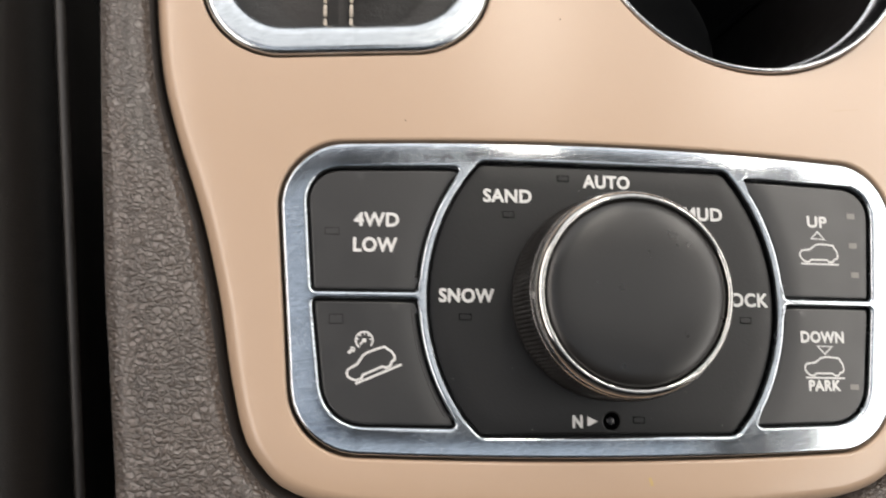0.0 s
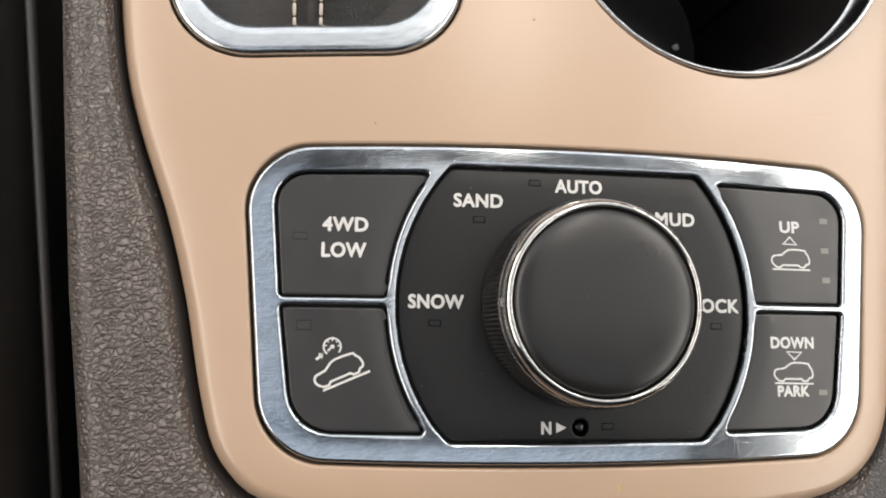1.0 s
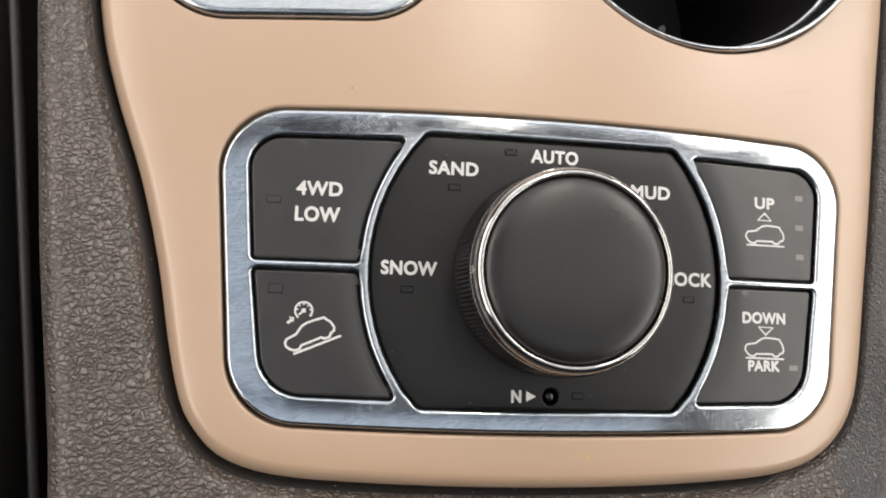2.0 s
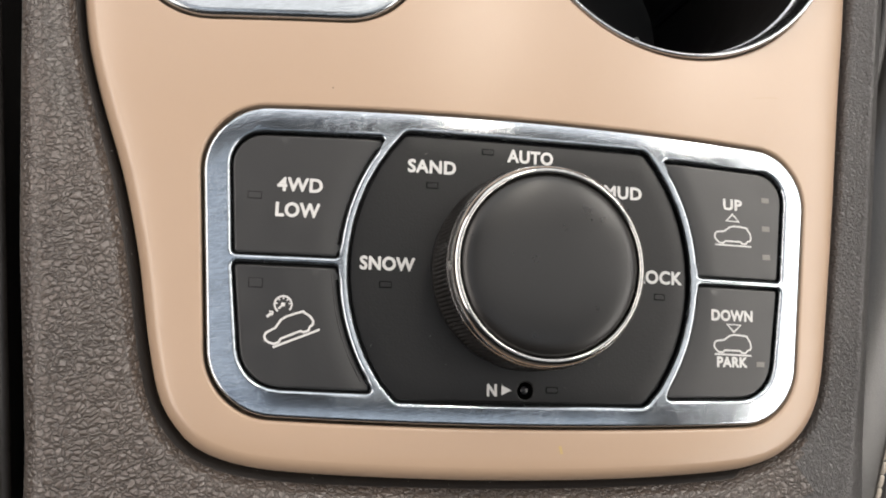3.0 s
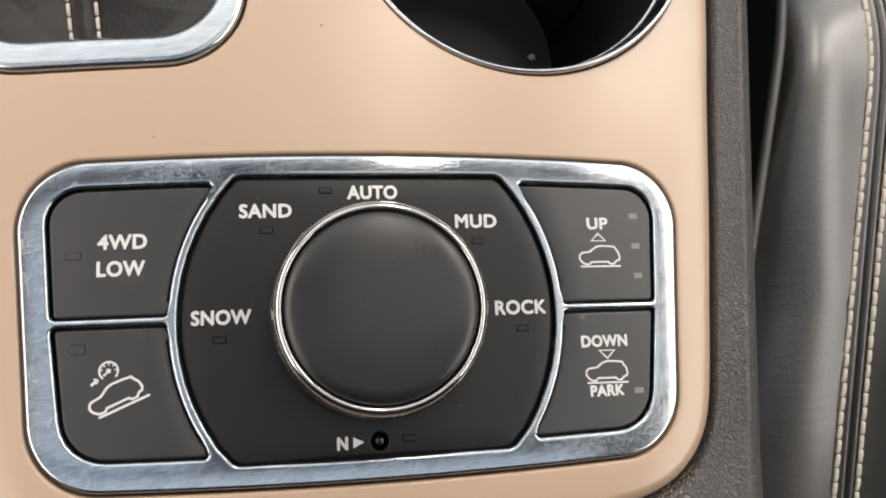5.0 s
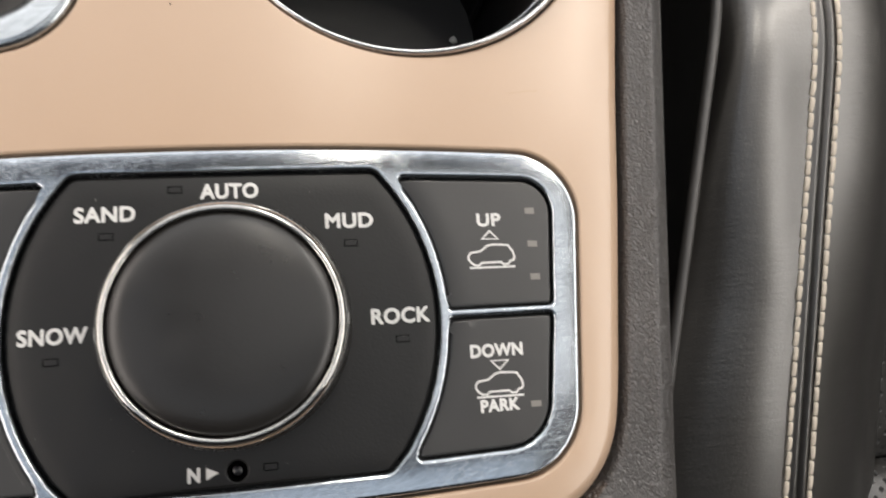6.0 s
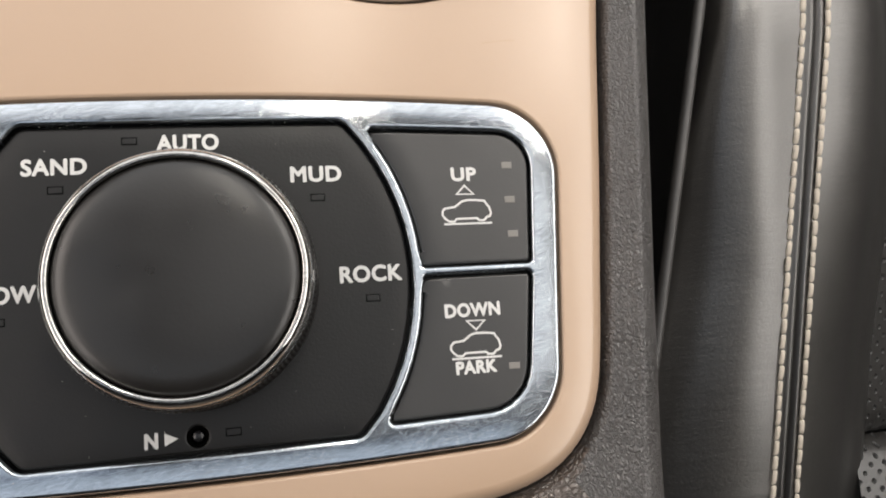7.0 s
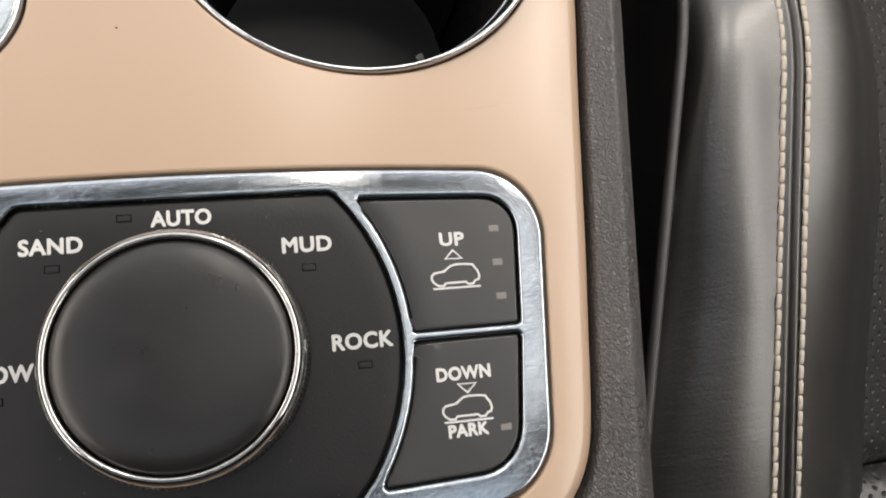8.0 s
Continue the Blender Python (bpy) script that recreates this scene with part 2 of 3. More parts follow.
def plate(outer, holes=(), top=0.0, deep=2.0, bevel=0.5, cell=4.0, steps=4, rim=None):
    """A plate with rounded rims: its outline and holes, the height of its face, its depth and its edges' radius (rim: that of the holes)."""
    from mathutils.geometry import delaunay_2d_cdt

    loops = [list(outer) if area(list(outer)) > 0 else list(outer)[::-1]]
    loops += [list(h) if area(list(h)) < 0 else list(h)[::-1] for h in holes]
    bm = bmesh.new()

    def vert(x, y, z):
        return bm.verts.new((x * MM, y * MM, z * MM + crown(x * MM)))

    flat, edges, rims = [], [], []
    for k, loop in enumerate(loops):
        soft = bevel if k == 0 or rim is None else rim
        ring = inset(loop, soft + 0.15)
        start = len(flat)
        flat += ring
        edges += [(start + k, start + (k + 1) % len(ring)) for k in range(len(ring))]
        prof = [(soft * (1 - math.sin(s / steps * math.pi / 2)), -soft * (1 - math.cos(s / steps * math.pi / 2))) for s in range(steps + 1)] + [(0, -deep)]
        rims.append((start, len(ring), [(inset(loop, o), z) for o, z in prof]))
    xs, ys = np.array(flat).T
    gx, gy = np.meshgrid(np.arange(xs.min() + cell / 2, xs.max(), cell), np.arange(ys.min() + cell / 2, ys.max(), cell))
    grid = np.stack([gx.ravel(), gy.ravel()], 1)
    cut = [flat[s : s + n] for s, n, _ in rims]
    grid = grid[inside(grid, cut)]
    around = np.array(flat)
    keep = [g for g in grid if ((around - g) ** 2).sum(1).min() > (cell * 0.3) ** 2]
    cdt = delaunay_2d_cdt([Vector(p) for p in flat] + [Vector(p) for p in keep], edges, [], 0, 1e-6)
    pts = np.array([tuple(v) for v in cdt[0]])
    mids = np.array([pts[list(f)].mean(0) for f in cdt[2]])
    good = inside(mids, cut)
    made = [vert(x, y, top) for x, y in pts]
    for f, ok in zip(cdt[2], good):
        if ok:
            bm.faces.new([made[k] for k in f])
    for start, n, rings in rims:
        place = {}
        for k, origin in enumerate(cdt[3]):
            for o in origin:
                place[o] = made[k]
        last = [place[start + k] for k in range(n)]
        for ring, z in rings:
            now = [vert(x, y, top + z) for x, y in ring]
            for k in range(n):
                j = (k + 1) % n
                quad = [last[j], last[k], now[k], now[j]]
                if len(set(quad)) == 4:
                    bm.faces.new(quad)
            last = now
    loose = [v for v in bm.verts if not v.link_faces]
    bmesh.ops.delete(bm, geom=loose, context="VERTS")
    bmesh.ops.recalc_face_normals(bm, faces=bm.faces)
    up = sum(f.normal.z * f.calc_area() for f in bm.faces)
    if up < 0:
        bmesh.ops.reverse_faces(bm, faces=bm.faces)
    return bm


def revolve(profile, seg=96, centre=(0, 0), lift=0.0, ridge=None):
    """A turned body from (radius, height) pairs; ridge varies the radius round it."""
    bm, rings = bmesh.new(), []
    for r, z in profile:
        if r < 1e-6:
            rings.append([bm.verts.new((centre[0] * MM, centre[1] * MM, z * MM + lift))] * seg)
            continue
        ring = []
        for k in range(seg):
            a = 2 * math.pi * k / seg
            rr = (r + (ridge(k, z) if ridge else 0)) * MM
            ring.append(bm.verts.new((centre[0] * MM + rr * math.cos(a), centre[1] * MM + rr * math.sin(a), z * MM + lift)))
        rings.append(ring)
    for low, high in zip(rings, rings[1:]):
        for k in range(seg):
            j = (k + 1) % seg
            f = []
            for v in (low[k], low[j], high[j], high[k]):
                if v not in f:
                    f.append(v)
            if len(f) > 2:
                bm.faces.new(f)
    bmesh.ops.recalc_face_normals(bm, faces=bm.faces)
    return bm


def lettering(text, centre, wide, high, top, bold=0.16):
    """Printed bold letters fitted to a width and a height, laid on the console's crown."""
    cu = bpy.data.curves.new("lettering", "FONT")
    cu.body, cu.size, cu.resolution_u = text, 1.0, 4
    cu.space_character = 1.06
    ob = new("lettering", cu)
    me = bpy.data.meshes.new_from_object(ob.evaluated_get(bpy.context.evaluated_depsgraph_get()))
    bpy.data.objects.remove(ob)
    co = np.array([v.co[:2] for v in me.vertices])
    faces = [tuple(p.vertices) for p in me.polygons]
    bpy.data.meshes.remove(me)
    lo, hi = co.min(0), co.max(0)
    co = ((co - lo) / (hi - lo) - 0.5) * (wide - 2 * bold, high - 2 * bold) + centre
    bm = bmesh.new()
    for k in range(9):
        a = 2 * math.pi * k / 8
        shift = np.array([0.0, 0.0] if k == 8 else [bold * math.cos(a), bold * math.sin(a)])
        vs = [bm.verts.new((x * MM, y * MM, (top + 0.004 * k) * MM + crown(x * MM))) for x, y in co + shift]
        for f in faces:
            bm.faces.new([vs[n] for n in f])
    return bm


def stroke(bm, pts, wide, top, closed=False):
    """A printed line of a given width through the points."""
    pts = [Vector(p) for p in pts]
    n, left, right = len(pts), [], []
    for k, p in enumerate(pts):
        a = pts[k - 1] if k or closed else None
        b = pts[(k + 1) % n] if k < n - 1 or closed else None
        d = ((p - a).normalized() if a is not None else Vector((0, 0))) + ((b - p).normalized() if b is not None else Vector((0, 0)))
        d = d.normalized()
        nrm = Vector((-d.y, d.x)) * wide / 2
        if a is not None and b is not None:
            nrm /= max(0.6, abs(d.dot((p - a).normalized())))
        for side, q in ((left, p + nrm), (right, p - nrm)):
            side.append(bm.verts.new((q.x * MM, q.y * MM, top * MM + crown(q.x * MM))))
    for k in range(n if closed else n - 1):
        j = (k + 1) % n
        bm.faces.new([right[k], right[j], left[j], left[k]])
    return bm


def tube(points, r, seg=10):
    bm, rings = bmesh.new(), []
    for k, p in enumerate(points):
        d = (Vector(points[min(k + 1, len(points) - 1)]) - Vector(points[max(k - 1, 0)])).normalized()
        a = d.cross(Vector((0, 0, 1))).normalized()
        b = a.cross(d)
        rings.append([bm.verts.new(Vector(p) + r * (a * math.cos(2 * math.pi * s / seg) + b * math.sin(2 * math.pi * s / seg))) for s in range(seg)])
    for r0, r1 in zip(rings, rings[1:]):
        for s in range(seg):
            bm.faces.new([r0[s], r0[(s + 1) % seg], r1[(s + 1) % seg], r1[s]])
    bmesh.ops.recalc_face_normals(bm, faces=bm.faces)
    return bm


def box(lo, hi, bevel=0.0):
    """A box in metres."""
    bm = bmesh.new()
    bmesh.ops.create_cube(bm, size=1)
    for v in bm.verts:
        v.co = [(l + h) / 2 + c * (h - l) for l, h, c in zip(lo, hi, v.co)]
    if bevel:
        bmesh.ops.bevel(bm, geom=bm.edges[:], offset=bevel, segments=3, affect="EDGES")
    return bm


# ---- the cabin that closes the place ----
def cabin():
    def slab(name, lo, hi, mat, label, category="wall"):
        tagged(part(name, box(lo, hi), mat, None, smooth=False), label, category, "", "structure")

    slab("floor", (-0.86, -1.7, -0.56), (0.86, 1.5, -0.5), CARPET, "black carpeted floor of the car", "floor")
    for name, s in (("wall_west", -1), ("wall_east", 1)):
        a, b = sorted((0.8 * s, 0.86 * s))
        wall = tagged(part(name, box((a, -1.7, -0.5), (b, 1.5, 0.26 if s < 0 else 0.40)), TRIM, None, smooth=False), "dark door panel below the side window", "wall", "", "structure")
        part("panel", box((a, -1.7, 0.75), (b, 1.5, 0.80)), LINER, wall, "roof rail above the window", smooth=False)
        part("panel", box((a, -1.7, 0.26), (b, -0.6, 0.75)), LINER, wall, "rear pillar", smooth=False)
        part("panel", box((a, 0.7, 0.26), (b, 1.5, 0.80)), LINER, wall, "front pillar", smooth=False)
    slab("wall_south", (-0.86, -1.76, -0.56), (0.86, -1.7, 0.76), TRIM, "dark rear wall of the cabin")
    slab("wall_north", (-0.86, 1.5, -0.56), (0.86, 1.56, 0.2), TRIM, "dark dashboard and bulkhead")
    slab("ceiling_front", (-0.86, 0.24, 0.78), (0.86, 0.33, 0.84), LINER, "dark grey fabric headliner", "ceiling")
    # Unseen bars, added so that dial and knob reflect something dark overhead.
    slab("ceiling_added_bar", (-0.22, -0.16, 0.78), (0.62, -0.07, 0.84), LINER, "unseen dark grey bar added between the roof panes", "ceiling")
    slab("ceiling_added_bridge", (-0.22, -0.07, 0.78), (-0.09, 0.24, 0.84), LINER, "unseen dark grey bar added beside the front roof pane", "ceiling")
    slab("ceiling_rear", (-0.86, -1.7, 0.78), (0.86, -0.33, 0.84), LINER, "dark grey fabric headliner", "ceiling")
    slab("ceiling_west", (-0.86, -0.33, 0.78), (-0.6, 0.24, 0.84), LINER, "dark grey fabric headliner beside the added roof opening", "ceiling")
    slab("ceiling_corner", (0.46, -0.33, 0.78), (0.86, -0.16, 0.84), LINER, "dark grey fabric headliner beside the added middle roof pane", "ceiling")
    slab("ceiling_east", (0.62, -0.16, 0.78), (0.86, 0.24, 0.84), LINER, "dark grey fabric headliner beside the added front roof pane", "ceiling")
    # Unseen block, added as a dark shape for the chrome to reflect.
    console = thing("added_overhead_block", "unseen dark plastic block added under the front of the roof", "overhead console")
    part("body", box((-0.10, 0.245, 0.73), (0.30, 0.325, 0.78), 0.012), TRIM, console)


cabin()

# ---- outlines of the console ----
def bow(loop, amount=1.9, half=76.0, high=35.0):
    return [(x, y + amount * max(0, 1 - (x / half) ** 2) * max(-1, min(1, y / high))) for x, y in loop]


BEZEL = bow(dense(rounded([(77.4, 34.7, 14), (-77.4, 34.7, 14), (-71.4, -34.4, 15), (71.4, -34.4, 15)], 12), 3.0))
SLOT = [(x * 1.0105, y * 1.022) for x, y in BEZEL]


def arc(radius, y0, y1, n=12):
    """Points on the bowed spoke between the dial and the left buttons."""
    return [(5.4 - math.sqrt(radius**2 - y**2), y, 0) for y in (y0 + (y1 - y0) * k / n for k in range(n + 1))]


UPPER = dense(rounded([(-44.3, 0.8, 1.3), *arc(49.9, 2.2, 28.6), (-34.6, 30.2, 1.1), (-70.9, 29.3, 7.5), (-68.6, 0.8, 1.3)], 6), 3.0)
LOWER = dense(rounded([(-68.5, -0.8, 1.3), (-65.0, -29.0, 10), (-34.4, -29.6, 1.1), *arc(49.9, -28.2, -2.2), (-44.3, -0.8, 1.3)], 6), 3.0)
WELL = dense(rounded([*arc(47.9, 27.6, -27.2), (-30.2, -31.4, 3), (30.2, -31.4, 3), *[(-x, y, 0) for x, y, _ in arc(47.9, -27.2, 27.6)], (30.4, 31.8, 3), (-30.4, 31.8, 3)], 5), 3.0)


def flip(loop):
    return [(-x, y) for x, y in loop][::-1]


def shrink(loop, d):
    loop = loop if area(loop) > 0 else loop[::-1]
    return inset(loop, d)


EDGE_LEFT = [(-113, 170), (-111.5, 120), (-109.5, 85), (-108.2, 68), (-105.8, 52), (-101.8, 38), (-94.8, 18.6), (-89.8, 0), (-86.2, -18.6), (-83.0, -31)]
EDGE_FOOT = [(-79.3, -37.5), (-73.0, -43.3), (-61.0, -46.9), (-40, -48.4), (-10, -49.2), (20, -49), (45, -47.9), (60, -46.3), (70, -43), (77, -37.5)]
EDGE_RIGHT = [(81.6, -30), (84.0, -20), (86.4, 0), (88.8, 21), (92.2, 55), (95, 80), (98, 120), (101, 170)]


def smooth_line(pts, n):
    """A smooth open curve through the points, in even steps."""
    p = [Vector(q) for q in pts]
    p = [2 * p[0] - p[1], *p, 2 * p[-1] - p[-2]]
    out = []
    for k in range(1, len(p) - 2):
        for s in range(6):
            t = s / 6
            a, b, c, d = p[k - 1 : k + 3]
            out.append(0.5 * (2 * b + (c - a) * t + (2 * a - 5 * b + 4 * c - d) * t * t + (3 * b - a - 3 * c + d) * t**3))
    out.append(p[-2])
    far = [0.0]
    for a, b in zip(out, out[1:]):
        far.append(far[-1] + (b - a).length)
    where = np.linspace(0, far[-1], n)
    return list(zip(np.interp(where, far, [q[0] for q in out]), np.interp(where, far, [q[1] for q in out])))


EDGE = smooth_line(EDGE_LEFT + EDGE_FOOT + EDGE_RIGHT, 190)


# ---- the beige console trim ----
CUP = (41.3, 104.4)
BOOT_OUT = dense(rounded([(-96.8, 55.6, 19), (-27.2, 59.2, 19), (-31, 168, 18), (-97, 168, 18)], 12), 3.0)
BOOT_IN = dense(rounded([(-90.2, 63.9, 13), (-34.4, 66.8, 14), (-38, 161, 12), (-90.5, 161, 12)], 10), 3.0)


def circle(centre, r, n=96):
    return [(centre[0] + r * math.cos(2 * math.pi * k / n), centre[1] + r * math.sin(2 * math.pi * k / n)) for k in range(n)]


def dome(bm, loop, reach, drop):
    """Lowers a face towards an outline, so that it rounds off over its last millimetres."""
    a = np.array(loop)
    b = np.roll(a, -1, 0)
    for v in bm.verts:
        p = np.array(v.co[:2]) / MM
        s = np.clip(((p - a) * (b - a)).sum(1) / ((b - a) ** 2).sum(1), 0, 1)
        far = math.sqrt((((a + s[:, None] * (b - a)) - p) ** 2).sum(1).min())
        v.co.z -= drop * MM * max(0, 1 - far / reach) ** 2


def console_trim():
    grown = [(-62 + (x + 62) * 1.012, 112 + (y - 112) * 1.009) for x, y in BOOT_OUT]
    bm = plate(EDGE, [SLOT, grown, circle(CUP, 46.7)], 0.0, 9.0, 3.4, 5.0, 9, 0.7)
    dome(bm, EDGE, 8.0, 1.7)
    ob = part("console_trim", bm, BEIGE)
    tagged(ob, "satin beige painted console trim panel, slightly dusty", "console trim")


console_trim()


# ---- the leather-wrapped console body ----
def console_body():
    body = thing("center_console", "dark grey grained leather-wrapped centre console body", "console")
    outer = [(-130, 175), (-122, 72), (-119, 33), (-116, 0), (-112.3, -30), (-110.5, -45), (-98, -230), (88, -230), (97.6, -45), (100.4, -9), (104.5, 36), (108.4, 78), (117, 175)]
    n = len(EDGE)
    prof_in = [(0.2, -16), (0.35, -9.0), (0.7, -7.2), (1.3, -6.4), (1.9, -5.8), (2.3, -5.0), (2.7, -4.0), (3.3, -3.1), (4.4, -2.7), (8.8, -2.9)]
    lip = 4
    prof_out = [(7.0, -2.5), (4.6, -3.0), (2.6, -4.2), (1.0, -6.2), (0.2, -9), (0.0, -14), (-1.5, -40), (-4, -120), (-8, -480)]
    bm, rows = bmesh.new(), []
    for k, (x, y) in enumerate(EDGE):
        a, b = EDGE[max(0, k - 1)], EDGE[min(n - 1, k + 1)]
        d = Vector((b[0] - a[0], b[1] - a[1])).normalized()
        out = Vector((d.y, -d.x))
        p, best = Vector((x, y)), 400.0
        for q0, q1 in zip(outer, outer[1:]):
            q0, e = Vector(q0), Vector(q1) - Vector(q0)
            det = out.x * -e.y + e.x * out.y
            if abs(det) > 1e-9:
                w = q0 - p
                s, u = (w.x * -e.y + e.x * w.y) / det, (out.x * w.y - out.y * w.x) / det
                if s > 0 and -1e-6 <= u <= 1 + 1e-6:
                    best = min(best, s)
        row = []
        tight, loose = min(1.4, best / 18.5), min(1.0, best / 18.5)
        lift = 0.55 if x > 60 else 1.0
        line = [(s * tight * lift, z) for s, z in prof_in[:7]] + [(s * tight * (lift + (1 - lift) * (s - 2.7) / 6.1), z) for s, z in prof_in[7:]] + [(8.5 * tight + (best - 8.5 * tight - 7 * loose) * f, -2.9 + 0.3 * f + 0.5 * math.sin(math.pi * f)) for f in (0.2, 0.4, 0.6, 0.8)] + [(best - s * (loose if s > 0 else 1), z) for s, z in prof_out]
        for s, z in line:
            q = p + out * s
            if x > 60 and 0 < s < best:
                z += 2.6 * math.sin(math.pi * s / best) - 1.6
            sag = 0.0 if abs(q.x) < 70 else crown(0.088) / MM * 0.3
            row.append(bm.verts.new((q.x * MM, q.y * MM, (z + sag) * MM)))
        rows.append(row)
    for r0, r1 in zip(rows, rows[1:]):
        for k in range(len(r0) - 1):
            bm.faces.new([r0[k], r0[k + 1], r1[k + 1], r1[k]])
    bm.verts.index_update()
    bmesh.ops.recalc_face_normals(bm, faces=bm.faces)
    if sum(f.normal.z for f in bm.faces if f.calc_center_median().z > -0.004) < 0:
        bmesh.ops.reverse_faces(bm, faces=bm.faces)
    channel = bm.copy()
    for made, keep in ((bm, lambda c: c >= lip), (channel, lambda c: c < lip)):
        made.verts.ensure_lookup_table()
        wide = len(rows[0])
        drop = [f for f in made.faces if not keep(min(v.index % wide for v in f.verts))]
        bmesh.ops.delete(made, geom=drop, context="FACES")
    # Right flank takes the copy with finer grain and shade in its colour.
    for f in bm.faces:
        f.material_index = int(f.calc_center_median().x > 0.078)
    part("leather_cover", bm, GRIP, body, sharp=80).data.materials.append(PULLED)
    # The slope's shade is its colour here, a dark strip instead of leather.
    part("channel", channel, SLOPE_SHADE, body, "leather slope round the trim, its shade put into a smooth black", sharp=80)
    part("inner_tray", plate(shrink(EDGE, 0.6), [circle(CUP, 46.0), dense(rounded([(-95, 58, 12), (-29, 60, 12), (-33, 166, 12), (-95, 166, 12)], 6), 4.0)], -11.0, 3.0, 0.5, 12.0), DARK, body, "black inner tray below the trim")


console_body()


# ---- the terrain selector ----
HUB = (0.3, 0.0)


def selector():
    unit = thing("terrain_selector", "black drive mode control panel in a scratched chrome bezel", "control panel")
    bm = plate(BEZEL, [UPPER, LOWER, flip(UPPER), flip(LOWER), WELL], 0.7, 3.5, 0.75, 1.0, 5)
    dome(bm, BEZEL, 5.5, 0.17)
    part("bezel", bm, CHROME, unit, "scratched chrome bezel with curved spokes")
    part("housing", plate(shrink(BEZEL, 1.0), (), -2.6, 4.0, 0.3, 6.0), DARK, unit, "black housing in the gaps")
    dial = plate(shrink(WELL, 0.45), [circle((0.2, -28.05), 1.95, 32)], -0.35, 2.4, 0.45, 2.0)
    dome(dial, WELL, 4.5, 0.5)
    face = part("dial_face", dial, DIAL, unit, "matt black dial face with white lettering")
    for text, x, y, w, h in (("SAND", -23.8, 23.8, 11.6, 3.3), ("AUTO", 0.3, 27.9, 11.6, 3.3), ("MUD", 24.5, 20.9, 10.1, 3.3), ("SNOW", -33.4, 0.2, 12.8, 3.3), ("ROCK", 34.2, 0.3, 12.5, 3.4), ("N", -7.9, -28.1, 2.4, 2.9)):
        part("lettering", lettering(text, (x, y), w, h, -0.31), PRINT, face, f"white printed word {text}")
    bm = bmesh.new()
    tri = [bm.verts.new((x * MM, y * MM, -0.31 * MM + crown(x * MM))) for x, y in ((-5.6, -26.9), (-5.6, -29.2), (-3.2, -28.05))]
    bm.faces.new(tri)
    part("arrow_mark", bm, PRINT, face, "white printed arrow", smooth=False)
    for x, y in ((-23.6, 19.3), (-10.4, 28.4), (24.6, 16.1), (-33.7, -4.7), (34.3, -4.6), (6.6, -27.8)):
        indicator(face, x, y, 2.5, 1.15, -0.35, DIAL)
    neutral = part("release_hole", revolve([(2.2, -0.9), (1.95, -0.55), (1.75, -0.5), (1.5, -0.7), (1.45, -1.9), (0.0, -1.9)], 40, (0.2, -28.05), crown(0)), GAP, face, "round recessed release hole")
    part("release_pin", revolve([(1.05, -1.9), (1.0, -1.2), (0.7, -0.95), (0.0, -0.85)], 24, (0.2, -28.05), crown(0)), GLOSS, neutral)

    def button(outline, label):
        bm = plate(shrink(outline, 0.5), (), -0.3, 2.4, 0.55, 1.6)
        dome(bm, WELL, 7.5, 1.6)
        return part("button", bm, BUTTON, unit, label)

    low = button(UPPER, "charcoal push button with white lettering")
    part("lettering", lettering("4WD", (-54.3, 17.5), 10.4, 3.4, -0.26), PRINT, low, "white printed word 4WD")
    part("lettering", lettering("LOW", (-54.5, 11.6), 10.1, 3.5, -0.26), PRINT, low, "white printed word LOW")
    indicator(low, -64.4, 14.6, 2.9, 1.4, -0.3, BUTTON)
    hill = button(LOWER, "charcoal push button with a white hill descent symbol")
    # Added bead that catches light where the button's edge has its highlight.
    part("edge", tube([(x * MM, y * MM, -0.72 * MM + crown(x * MM)) for x, y, _ in arc(51.3, -27.0, -3.0)], 0.00016, 8), BUTTON, hill, "thin added bead for the highlight along the curved side", 80)
    indicator(hill, -62.9, -5.5, 2.9, 1.9, -0.3, BUTTON)
    part("symbol", car_symbol((-59.2, -20.1), 23.0, 1.07, True), PRINT, hill, "white printed car on a slope")
    part("gauge_symbol", gauge_symbol((-56.5, -10.2)), PRINT, hill, "white printed speed gauge")
    up = button(flip(UPPER), "charcoal push button with white raise symbol")
    part("lettering", lettering("UP", (55.2, 20.2), 5.6, 3.0, -0.26), PRINT, up, "white printed word UP")
    part("arrow_mark", stroke(bmesh.new(), [(53.3, 15.95), (57.0, 15.9), (55.15, 17.75)], 0.4, -0.26, True), PRINT, up, "white outlined triangle")
    part("symbol", car_symbol((49.9, 9.75), 0.0, 1.0, False), PRINT, up, "white printed car outline")
    for y in (22.1, 14.6, 7.2):
        indicator(up, 65.0, y, 2.3, 1.4, -0.3, CLEAR)
    down = button(flip(LOWER), "charcoal push button with white lower symbol")
    part("lettering", lettering("DOWN", (54.6, -8.3), 11.9, 2.9, -0.26), PRINT, down, "white printed word DOWN")
    part("lettering", lettering("PARK", (54.4, -19.9), 8.7, 2.7, -0.26), PRINT, down, "white printed word PARK")
    part("arrow_mark", stroke(bmesh.new(), [(53.1, -10.5), (57.0, -10.6), (55.0, -12.4)], 0.4, -0.26, True), PRINT, down, "white outlined triangle")
    part("symbol", car_symbol((49.3, -17.9), -1.0, 1.0, False), PRINT, down, "white printed car outline")
    indicator(down, 62.6, -20.3, 2.4, 1.3, -0.3, CLEAR)

